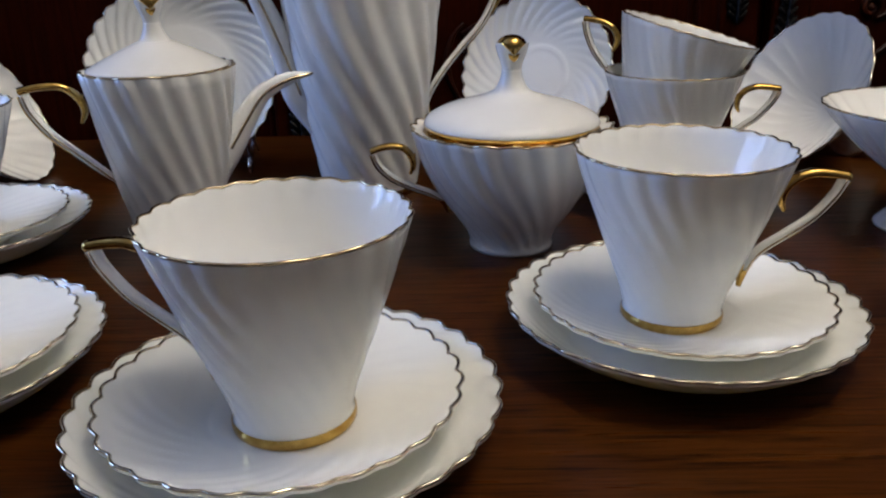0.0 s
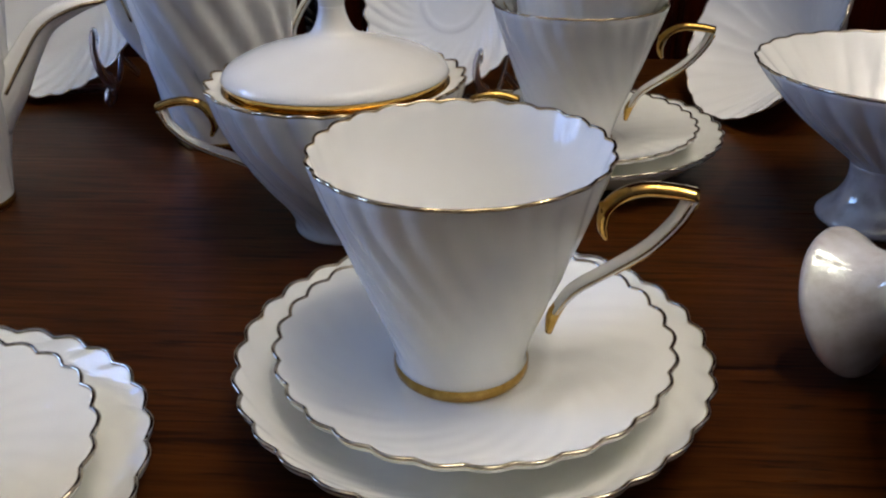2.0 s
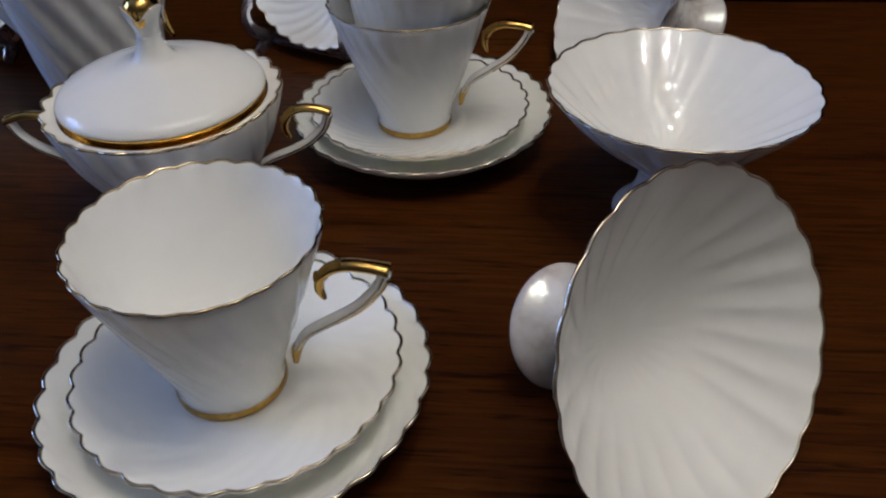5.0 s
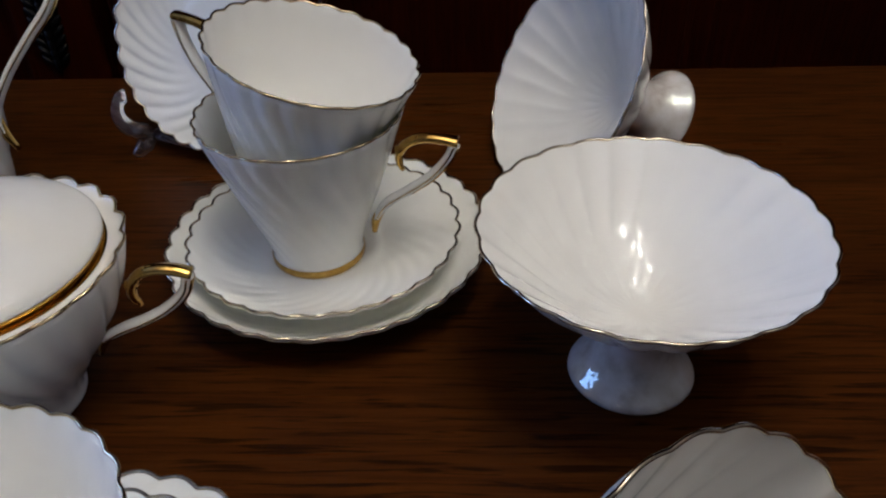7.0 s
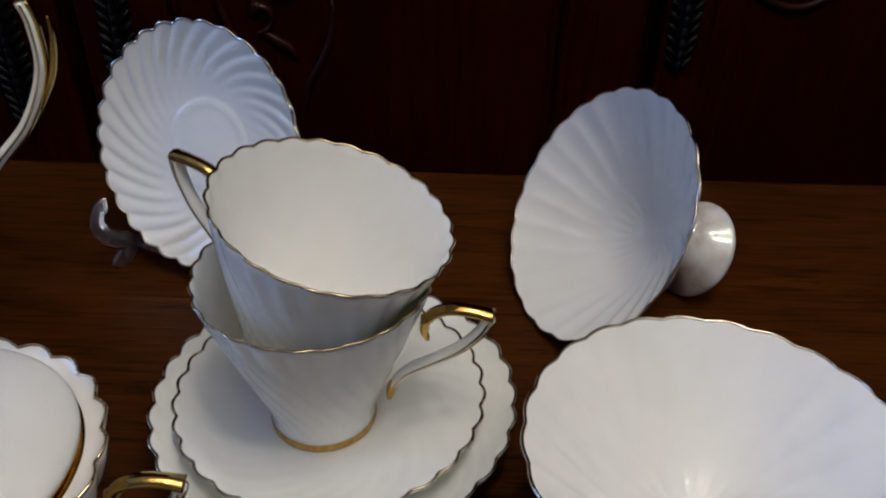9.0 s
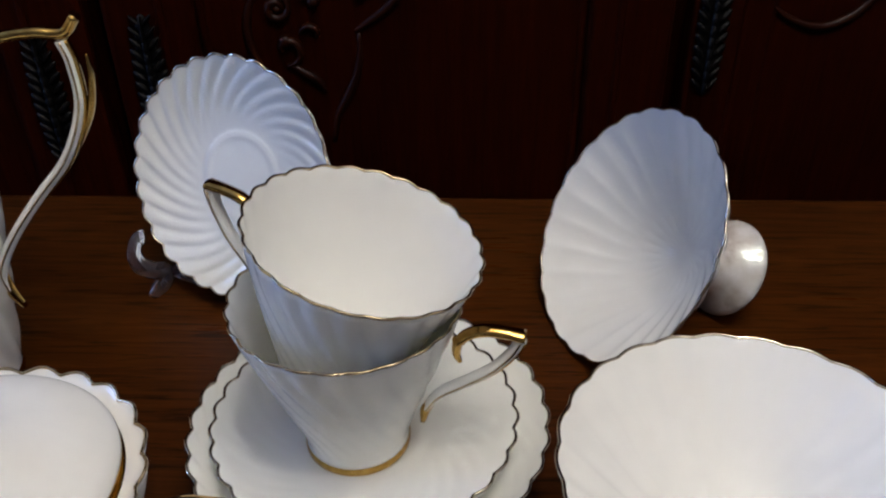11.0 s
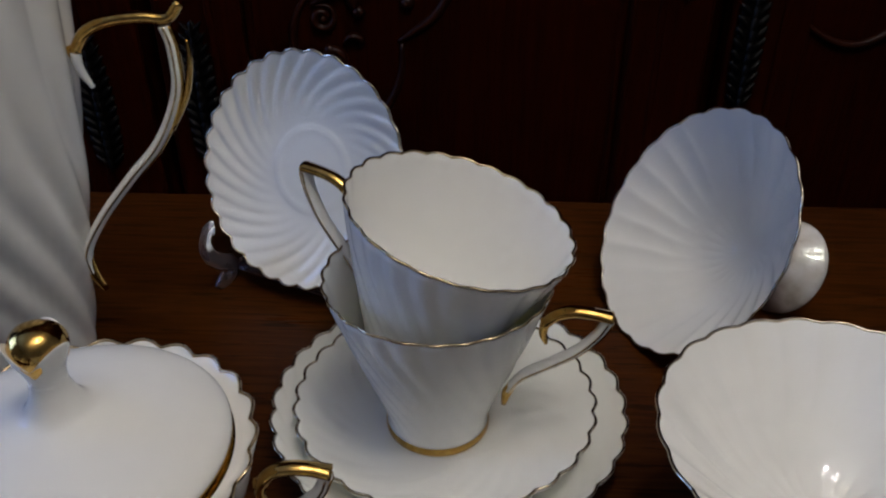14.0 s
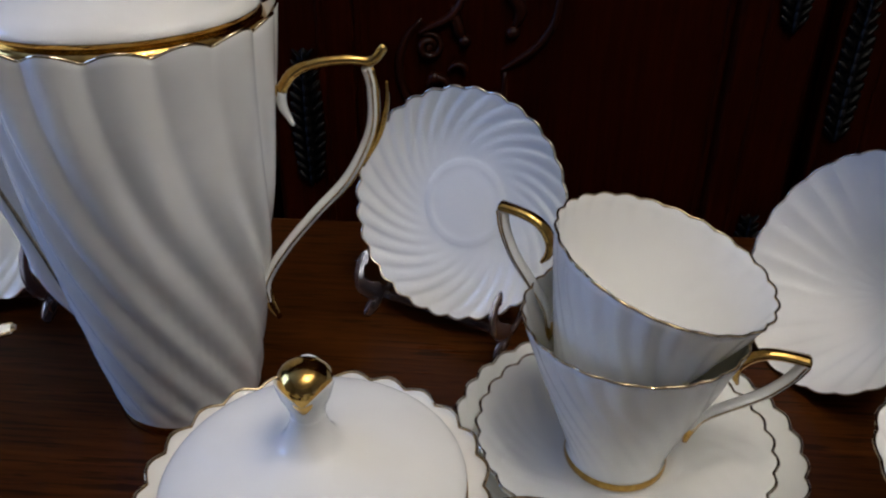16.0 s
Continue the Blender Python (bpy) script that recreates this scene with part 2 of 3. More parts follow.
def edging(name, row, flutes, thick, mat, parent, label="", high=1.0, per=8):
    """A fine gilded bead along a fluted rim."""
    n = flutes * per
    verts, faces = [], []
    for k in range(n):
        a = 2 * math.pi * k / n
        c = shape_at(row, a, flutes)
        out = Vector((math.cos(a), math.sin(a), 0))
        for q in range(6):
            w = 2 * math.pi * q / 6
            verts.append(c + out * (thick * math.cos(w)) + Vector((0, 0, thick * high * math.sin(w))))
    for k in range(n):
        for q in range(6):
            j, p = (k + 1) % n, (q + 1) % 6
            faces.append((k * 6 + q, j * 6 + q, j * 6 + p, k * 6 + p))
    return mesh_object(name, verts, faces, mat, parent, label)


def place(where, normal_az, normal_el, height, spin=0.0):
    """The pose that brings a turned form's point (0, 0, height) to where, its axis to the given direction."""
    a, e = radians(normal_az), radians(normal_el)
    n = Vector((math.cos(e) * math.cos(a), math.cos(e) * math.sin(a), math.sin(e)))
    tilt = Vector((0, 0, 1)).rotation_difference(n).to_matrix().to_4x4()
    return Matrix.Translation(where) @ tilt @ pose(0, 0, 0, 0, 0, spin) @ Matrix.Translation((0, 0, -height))


# ---- china ----
def cup():
    """Flared fluted cup, handle along +x; its base at z = 0."""
    ob = new("teacup")
    H = 0.0826
    outer = [(0.0234, 0.0, 0, 0, 62), (0.0238, 0.0015, 0, 0, 60), (0.0235, 0.004, 0, 0, 58), (0.0235, 0.0075, 0.0001, 0, 55),
             (0.0259, 0.017, 0.0004, 0, 46), (0.0309, 0.031, 0.0010, 0, 32), (0.0362, 0.0455, 0.0012, 0, 18), (0.0411, 0.0592, 0.0011, 0, 8),
             (0.0453, 0.071, 0.0010, 0, 2), (0.0488, H, 0.0012, 0.0005, 0)]
    inner = [(0.0480, H, 0.0008, 0.0005, 0), (0.0441, 0.071, 0, 0, 2), (0.0398, 0.0592, 0.0001, 0, 8), (0.0349, 0.0455, 0.0001, 0, 18),
             (0.0294, 0.031, 0.0001, 0, 32), (0.0241, 0.017, 0, 0, 46), (0.018, 0.0085, 0, 0, 55), (0.0, 0.0068, 0, 0, 60)]
    rows = fine_rows(inner[::-1], 3)[:-1] + [(0.0480, H, 0.0008, 0.0005, 0), (0.0484, H + 0.0004, 0.0011, 0.0005, 0)] + fine_rows(outer[::-1], 3)
    rows += [(0.020, 0.0, 0, 0, 62), (0.019, 0.0015, 0, 0, 62), (0.0, 0.002, 0, 0, 62)]
    turned("bowl", rows, 24, CHINA, ob)
    edging("gilded_rim", (0.0485, H + 0.0003, 0.0012, 0.0005, 0), 24, 0.00062, EDGE, ob, "thin mottled gold rim line")
    foot_band(ob, 0.0238, 0.0044)
    add_handle(ob, [(0.0308, 0.0, 0.0150), (0.0325, 0.0, 0.0235), (0.0385, 0.0, 0.0330), (0.0500, 0.0, 0.0415), (0.0610, 0.0, 0.0500), (0.0692, 0.0, 0.0600), (0.0730, 0.0, 0.0677)],
               [(0.0478, 0.0, 0.0525), (0.0462, 0.0, 0.0575), (0.0472, 0.0, 0.0636), (0.0520, 0.0, 0.0684), (0.0585, 0.0, 0.0706), (0.0665, 0.0, 0.0704), (0.0748, 0.0, 0.0692)], 1.0)
    return ob


def foot_band(ob, r, h):
    band = [(r - 0.0002, 0.0), (r + 0.0005, 0.0008), (r + 0.0005, h * 0.7), (r, h)]
    return turned("foot_band", [(q, z + 0.0001, 0, 0, 0) for q, z in band], 6, GOLD, ob, "burnished gold band round the foot", per=14)


def add_handle(ob, low, top, size, white_tip=False):
    """A handle in the x-z plane: a white strap from the body up to the corner, and a gilded upper bar with a curled end."""
    def widths(points, ws, hs):
        return [(*p, w * size, h * size) for p, w, h in zip(points, ws, hs)]
    n, k = len(low), len(top)
    lw = [0.0010, 0.0024] + [0.0033] * (n - 3) + [0.0034]
    lh = [0.0008, 0.0017] + [0.0023] * (n - 3) + [0.0026]
    handle = mesh_object("handle", *strap(widths(low, lw, lh), (0, 1, 0)), CHINA, ob)
    tw = [0.0012, 0.0026] + [0.0034] * (k - 3) + [0.0040]
    th = [0.0009, 0.0019] + [0.0023] * (k - 4) + [0.0023, 0.0022]
    bar = widths(top, tw, th)
    if white_tip:
        mesh_object("curl_tip", *strap(bar[:3], (0, 1, 0), sides=8), CHINA, handle, "white curled tip")
        bar = bar[2:]
    mesh_object("thumb_rest", *strap(bar, (0, 1, 0), sides=8), GOLD, handle, "gilded upper bar with a curled end")
    a = Vector(top[2])
    joint = [(a.x - 0.0020 * size, 0, a.z - 0.0006 * size, 0.0026 * size, 0.0024 * size), (a.x - 0.0014 * size, 0, a.z - 0.0004 * size, 0.0027 * size, 0.0026 * size), (a.x + 0.002 * size, 0, a.z + 0.001 * size, 0.0022 * size, 0.0020 * size)]
    mesh_object("gilded_joint", *strap(joint, (0, 1, 0), sides=10), GOLD, handle)
    # gilt edge down the outer face of the strap, and its gilded lower tip
    edge = []
    for i in range(n // 2, n):
        a, b = Vector(low[i - 1]), Vector(low[i])
        d = (b - a).normalized()
        edge.append((b.x + d.z * 0.0019 * size, 0.0, b.z - d.x * 0.0019 * size, 0.0030 * size * (0.4 + 0.6 * (i - n // 2) / (n - n // 2 - 1)), 0.0011 * size))
    mesh_object("gilt_spur", *strap(edge, (0, 1, 0), sides=8, steps=4), GOLD, handle)
    # gilt lines along both edges of the strap
    for s in (1, -1):
        line = [(x, s * w * 0.96, z, 0.00028 * size, 0.0005 * size) for (x, y, z, w, h) in widths(low, lw, lh)[1:]]
        mesh_object("gilt_line", *strap(line, (0, 1, 0), sides=6), EDGE, handle, "worn gilt edge line")
    tip = [(*p, w * size, w * size) for p, w in zip(low[:3], (0.0013, 0.0024, 0.0012))]
    mesh_object("gilded_tip", *strap(tip, (0, 1, 0), sides=8, steps=4), GOLD, handle)
    return handle


def dish(name, R, rise, floor_r, floor_z, foot, flutes, well, depth):
    """Fluted saucer or plate; its foot ring stands on z = 0."""
    ob = new(name)
    t = 0.0022
    up = 0.0004 if well else 0.0
    top = [(0.0, floor_z, 0, 0, 44), (floor_r * 0.6, floor_z, 0, 0, 44), (floor_r * 0.84, floor_z, 0, 0, 44), (floor_r * 0.97, floor_z + up, 0, 0, 44),
           (floor_r * 1.07, floor_z + up, 0.0, 0.0, 44), (floor_r * 1.2, floor_z + up * 0.6, 0, 0, 44)]
    r0 = floor_r * 1.2
    for f, k in ((0.2, 0.10), (0.4, 0.27), (0.6, 0.48), (0.8, 0.73), (0.93, 0.91), (1.0, 1.0)):
        z = floor_z + up + (rise - floor_z) * k
        top.append((r0 + (R - r0) * f, z, 0.0019 * f ** 3, depth * min(1, 1.5 * f ** 1.4), 44 * (1 - f) ** 1.15))
    zr = top[-1][1]
    rows = fine_rows(top, 5)
    rows += [(R + 0.0004, zr - 0.0006, 0.0019, depth, 0)]
    under = [(r, z - t, o * 0.9, l * 0.8, w) for r, z, o, l, w in top[::-1][:-4] if r > foot + 0.004]
    rows += [(r, max(z, 0.0022), o, l, w) for r, z, o, l, w in fine_rows(under, 2)]
    rows += [(foot + 0.0012, 0.0016, 0, 0, 30), (foot + 0.0004, 0.0, 0, 0, 30), (foot - 0.0012, 0.0, 0, 0, 30), (foot - 0.002, 0.0016, 0, 0, 30), (0, 0.0018, 0, 0, 30)]
    turned("dish", rows, flutes, PLATE_CHINA, ob, per=12)
    edging("gilded_rim", (R + 0.0001, zr - 0.0001, 0.0019, depth, 0), flutes, 0.0008, RIM, ob, "mottled gold line along the scalloped edge", high=0.85, per=12)
    ob["rim_z"] = zr
    return ob


BOWL_H, BOWL_R, BOWL_FOOT = 0.0815, 0.0698, 0.0283


def footed_bowl():
    """Wide shell-fluted bowl on a stout flared foot."""
    ob = new("footed_bowl")
    H, R = BOWL_H, BOWL_R
    inner = [(0.0, 0.0360, 0, 0, 14), (0.006, 0.0363, 0, 0, 13), (0.013, 0.0384, 0, 0, 16), (0.0235, 0.0440, 0.0026, 0.0018, 13), (0.037, 0.0535, 0.0043, 0.0029, 8),
             (0.050, 0.0642, 0.0038, 0.0024, 3), (0.0605, 0.0736, 0.0026, 0.0013, 1), (R - 0.0008, H, 0.0012, 0.0004, 0)]
    outer = [(R, H - 0.0002, 0.0012, 0.0004, 0), (0.0634, 0.0733, 0.0016, 0, 1), (0.0550, 0.0642, 0.0018, 0, 2), (0.0430, 0.0528, 0.0018, 0, 5), (0.0300, 0.0424, 0.0014, 0, 8),
             (0.0208, 0.0352, 0.0006, 0, 11), (0.0166, 0.0312, 0, 0, 12)]
    rows = fine_rows(inner, 4) + [(R - 0.0003, H + 0.0004, 0.0012, 0.0004, 0)] + fine_rows(outer, 3)
    turned("bowl", rows, 24, THICK_DIMMED_CHINA, ob, per=12)
    edging("gilded_rim", (R - 0.0003, H + 0.0002, 0.0012, 0.0004, 0), 24, 0.0007, RIM, ob, "mottled gold rim line", per=12)
    f = BOWL_FOOT
    foot = [(0.0, 0.0322), (0.0150, 0.0322), (0.0166, 0.0310), (0.0160, 0.0270), (0.0162, 0.0220), (0.0178, 0.0165), (0.0208, 0.0112), (0.0246, 0.0070), (f - 0.0010, 0.0042), (f, 0.0022), (f - 0.0004, 0.0008), (f - 0.0012, 0.0)]
    rows = [(r, z, 0, 0, 0) for r, z in foot[:2]] + fine_rows([(r, z, 0, 0, 0) for r, z in foot[2:]], 3)
    rows += [(f - 0.0034, 0.0, 0, 0, 0), (f - 0.0056, 0.0022, 0, 0, 0), (0.014, 0.0075, 0, 0, 0), (0.0, 0.012, 0, 0, 0)]
    turned("foot", rows, 6, LUSTRE, ob, "pearly lustre flared foot", per=12)
    return ob


def add_lid(ob, R, z, size, cone=False):
    """A low domed lid that sweeps up into a slim neck; the neck opens into three white points round a gilded dome."""
    k = 0.0559 * size / R
    prof = [(0.90, -0.0075), (0.945, -0.0040), (0.985, -0.0012), (1.0, 0.0006), (0.988, 0.0026), (0.93, 0.0056), (0.77, 0.0098), (0.58, 0.0130), (0.40, 0.0155), (0.28, 0.0178),
            (0.20 * k, 0.0197), (0.15 * k, 0.0236), (0.118 * k, 0.0284), (0.108 * k, 0.0322)]
    if cone:
        prof[4:10] = [(0.985, 0.0018), (0.93, 0.0034), (0.77, 0.0074), (0.58, 0.0119), (0.40, 0.0160), (0.27, 0.0188)]
    rows = [(0.0, z - 0.004 * size, 0, 0, 0)] + fine_rows([(r * R, z + q * size, 0, 0, 0) for r, q in prof], 3) + [(0.0, z + 0.0325 * size, 0, 0, 0)]
    lid = turned("lid", rows, 6, THICK_DIMMED_CHINA, ob, "smooth domed white lid", per=14)
    ring = [(0.925, -0.0062), (0.954, -0.0041), (0.990, -0.0016), (1.003, 0.0000), (1.003, 0.0006)]
    turned("gilded_lid_edge", [(r * R, z + q * size, 0, 0, 0) for r, q in fine_rows(ring, 2)], 6, GOLD, lid, "gold band under the lid edge", per=14)
    top = z + 0.0318 * size
    neck = [(0.0060, 0.0, 0, 0), (0.0062, 0.0022, 0, 0), (0.0070, 0.0055, 0.0006, 0.0006), (0.0082, 0.0088, 0.0018, 0.0018), (0.0098, 0.0134, 0.0014, 0.0066), (0.0093, 0.0135, 0.0012, 0.0066), (0.0058, 0.0092, 0.0004, 0.0004)]
    rows = [(r * size, top + q * size, o * size, l * size, 31) for r, q, o, l in fine_rows(neck, 3)]
    knob = turned("knob", rows, 3, THICK_DIMMED_CHINA, lid, "", segments=66)
    cap = [(0.0078, 0.0086, 0.0004, 0.0052), (0.0089, 0.0112, 0, 0.0042), (0.0092, 0.0136, -0.0004, 0.0014), (0.0089, 0.0160, -0.0006, 0), (0.0070, 0.0188, -0.0004, 0), (0.0040, 0.0205, 0, 0), (0.0012, 0.0210, 0, 0)]
    rows = [(r * size, top + q * size, o * size, l * size, 31) for r, q, o, l in fine_rows(cap, 2)] + [(0.0, top + 0.0211 * size, 0, 0, 0)]
    turned("knob_gilding", rows, 3, GOLD, knob, "gilded knob top with pointed lower edge", segments=66)
    return lid


def sugar_bowl():
    ob = new("sugar_bowl")
    H = 0.0782
    outer = [(0.0266, 0.0, 0, 0, 46), (0.0271, 0.002, 0, 0, 45), (0.0268, 0.006, 0.0004, 0, 42), (0.0302, 0.014, 0.0012, 0, 34), (0.0392, 0.027, 0.0020, 0, 23), (0.0482, 0.041, 0.0023, 0, 13),
             (0.0552, 0.0545, 0.0021, 0, 6), (0.0597, 0.067, 0.0018, 0, 2), (0.0625, H, 0.0024, 0.0014, 0)]
    inner = [(0.0613, H, 0.0024, 0.0014, 0), (0.0601, 0.0772, 0.0014, 0.0004, 0), (0.0572, 0.0761, 0.0004, 0, 0), (0.0525, 0.0757, 0, 0, 0), (0.0512, 0.068, 0, 0, 0), (0.040, 0.044, 0, 0, 0), (0.020, 0.012, 0, 0, 0), (0.0, 0.006, 0, 0, 0)]
    rows = fine_rows(inner[::-1], 2) + [(0.0620, H + 0.0005, 0.0024, 0.0014, 0)] + fine_rows(outer[::-1], 3)
    rows += [(0.0225, 0.0, 0, 0, 0), (0.0210, 0.0015, 0, 0, 0), (0.0, 0.002, 0, 0, 0)]
    turned("bowl", rows, 24, THICK_DIMMED_CHINA, ob)
    edging("gilded_rim", (0.0621, H + 0.0004, 0.0024, 0.0014, 0), 24, 0.00075, EDGE, ob, "mottled gold line along the scalloped rim")
    turned("gilded_ledge", [(0.0551, 0.0763, 0, 0, 0), (0.0546, 0.0765, 0, 0, 0), (0.0535, 0.0764, 0, 0, 0), (0.0520, 0.0763, 0, 0, 0)], 24, GOLD, ob, "gold ledge under the lid", per=6)
    add_lid(ob, 0.0545, 0.0805, 1.0)
    for s in (0, 182):
        h = add_handle(ob, [(0.0405, 0.0, 0.0240), (0.0440, 0.0, 0.0320), (0.0530, 0.0, 0.0375), (0.0650, 0.0, 0.0425), (0.0755, 0.0, 0.0485), (0.0835, 0.0, 0.0565), (0.0866, 0.0, 0.0643)],
                       [(0.0645, 0.0, 0.0500), (0.0622, 0.0, 0.0550), (0.0630, 0.0, 0.0612), (0.0675, 0.0, 0.0666), (0.0740, 0.0, 0.0684), (0.0812, 0.0, 0.0678), (0.0886, 0.0, 0.0656)], 1.0)
        h.rotation_euler[2] = radians(s)
    return ob


def add_spout(ob, line, edge):
    """A spout towards +x: a tapered pipe with an open lipped end and gilt lines."""
    spout = mesh_object("spout", *strap(line, (0, 1, 0), sides=16, steps=8), CHINA, ob)
    for s in (1, -1):
        mesh_object("gilt_line", *strap([(x, s * (w + 0.0001), z, 0.0005, 0.0010) for x, y, z, w, h in line[edge:]], (0, 1, 0), sides=6, steps=6), EDGE, spout)
    x, y, z, w, h = line[-1]
    px, pz = line[-2][0], line[-2][2]
    d = Vector((x - px, 0, z - pz)).normalized()
    lip = [(x - d.x * 0.001, 0, z - d.z * 0.001, w * 0.9, h * 0.9), (x + d.x * 0.0015, 0, z + d.z * 0.0015, w * 0.7, h * 0.6)]
    mesh_object("gilded_lip", *strap(lip, (0, 1, 0), sides=16, steps=2), EDGE, spout)
    return spout


def teapot():
    """Small fluted pot: spout along +x, handle along -x."""
    ob = new("teapot")
    H = 0.1165
    outer = [(0.0265, 0.0, 0, 0, 60), (0.0267, 0.003, 0, 0, 59), (0.0270, 0.006, 0.0001, 0, 56), (0.0274, 0.010, 0.0006, 0, 53), (0.0295, 0.022, 0.0013, 0, 46), (0.0342, 0.044, 0.0018, 0, 32), (0.0388, 0.068, 0.0019, 0, 19),
             (0.0432, 0.094, 0.0019, 0, 8), (0.0466, H, 0.0022, 0.0007, 0)]
    inner = [(0.0456, H, 0.0020, 0.0007, 0), (0.0436, 0.1115, 0.0006, 0, 0), (0.0412, 0.110, 0, 0, 0), (0.0300, 0.06, 0, 0, 0), (0.0, 0.006, 0, 0, 0)]
    rows = fine_rows(inner[::-1], 2) + [(0.0461, H + 0.0004, 0.0020, 0.0007, 0)] + fine_rows(outer[::-1], 3)
    rows += [(0.022, 0.0, 0, 0, 0), (0.0, 0.0015, 0, 0, 0)]
    turned("body", rows, 20, THICK_DIMMED_CHINA, ob)
    foot_band(ob, 0.0268, 0.0045)
    edging("gilded_rim", (0.0462, H + 0.0003, 0.0020, 0.0007, 0), 20, 0.0007, EDGE, ob, "mottled gold line along the rim")
    add_lid(ob, 0.0428, 0.1165, 0.86, cone=True)
    add_spout(ob, [(0.0240, 0, 0.050, 0.0105, 0.0150), (0.0380, 0, 0.063, 0.0090, 0.0100), (0.0500, 0, 0.080, 0.0072, 0.0075), (0.0630, 0, 0.096, 0.0060, 0.0058), (0.0800, 0, 0.1040, 0.0050, 0.0042), (0.0955, 0, 0.1064, 0.0030, 0.0012)], 1)
    h = add_handle(ob, [(0.0310, 0.0, 0.0370), (0.0345, 0.0, 0.0470), (0.0440, 0.0, 0.0570), (0.0560, 0.0, 0.0690), (0.0685, 0.0, 0.0820), (0.0768, 0.0, 0.0955), (0.0797, 0.0, 0.1060)],
                   [(0.0492, 0.0, 0.0860), (0.0464, 0.0, 0.0935), (0.0486, 0.0, 0.1015), (0.0550, 0.0, 0.1080), (0.0620, 0.0, 0.1100), (0.0720, 0.0, 0.1098), (0.0816, 0.0, 0.1080)], 1.1)
    h.rotation_euler[2] = math.pi
    return ob


def coffee_pot():
    """Tall fluted pot: handle along +x, spout along -x."""
    ob = new("coffee_pot")
    H = 0.2040
    outer = [(0.0372, 0.0, 0, 0, 92), (0.0376, 0.004, 0, 0, 89), (0.0380, 0.0075, 0.0002, 0, 86), (0.0397, 0.017, 0.0016, 0, 79), (0.0438, 0.042, 0.0024, 0, 60), (0.0490, 0.075, 0.0029, 0, 39), (0.0538, 0.106, 0.0030, 0, 22),
             (0.0580, 0.137, 0.0028, 0, 9), (0.0618, 0.168, 0.0027, 0, 2), (0.0640, 0.190, 0.0032, 0.0010, 0), (0.0651, H, 0.0040, 0.0040, 0)]
    inner = [(0.0637, H, 0.0040, 0.0040, 0), (0.0605, 0.197, 0.0010, 0, 0), (0.0575, 0.195, 0, 0, 0), (0.0480, 0.11, 0, 0, 0), (0.0330, 0.02, 0, 0, 0), (0.0, 0.008, 0, 0, 0)]
    rows = fine_rows(inner[::-1], 2) + [(0.0645, H + 0.0006, 0.0040, 0.0040, 0)] + fine_rows(outer[::-1], 4)
    rows += [(0.033, 0.0, 0, 0, 0), (0.0315, 0.002, 0, 0, 0), (0.0, 0.002, 0, 0, 0)]
    turned("body", rows, 16, THICK_DIMMED_CHINA, ob, per=16)
    foot_band(ob, 0.0376, 0.0062)
    edging("gilded_rim", (0.0646, H + 0.0005, 0.0040, 0.0040, 0), 16, 0.0007, EDGE, ob, "mottled gold line along the scalloped rim", per=16)
    turned("gilded_ledge", [(0.0613, 0.2004, 0, 0, 0), (0.0604, 0.2028, 0, 0, 0), (0.0590, 0.2046, 0, 0, 0), (0.0560, 0.2050, 0, 0, 0)], 20, GOLD, ob, "gold ledge under the lid", per=4)
    add_lid(ob, 0.0590, 0.2075, 1.1)
    add_handle(ob, [(0.0520, 0.0, 0.0450), (0.0478, 0.0, 0.0560), (0.0480, 0.0, 0.0690), (0.0600, 0.0, 0.0880), (0.0764, 0.0, 0.1070), (0.0930, 0.0, 0.1250), (0.1045, 0.0, 0.1480), (0.1060, 0.0, 0.1680), (0.1042, 0.0, 0.1785)],
               [(0.0685, 0.0, 0.1520), (0.0645, 0.0, 0.1610), (0.0642, 0.0, 0.1688), (0.0705, 0.0, 0.1768), (0.0810, 0.0, 0.1812), (0.0950, 0.0, 0.1825), (0.1060, 0.0, 0.1818), (0.1125, 0.0, 0.1885)], 1.15, True)
    spur = [(0.1000, 0.0, 0.1300, 0.0006, 0.0008), (0.1085, 0.0, 0.1460, 0.0024, 0.0016), (0.1125, 0.0, 0.1610, 0.0020, 0.0014), (0.1128, 0.0, 0.1720, 0.0006, 0.0006)]
    mesh_object("leaf_spur", *strap(spur, (0, 1, 0), sides=8), GOLD, ob, "gilded leaf on the outside of the handle")
    s = add_spout(ob, [(0.0300, 0, 0.058, 0.0140, 0.0200), (0.0500, 0, 0.078, 0.0120, 0.0140), (0.0590, 0, 0.105, 0.0100, 0.0105), (0.0700, 0, 0.135, 0.0085, 0.0085), (0.0840, 0, 0.165, 0.0072, 0.0066), (0.1000, 0, 0.182, 0.0062, 0.0040)], 1)
    s.rotation_euler[2] = math.pi
    return ob


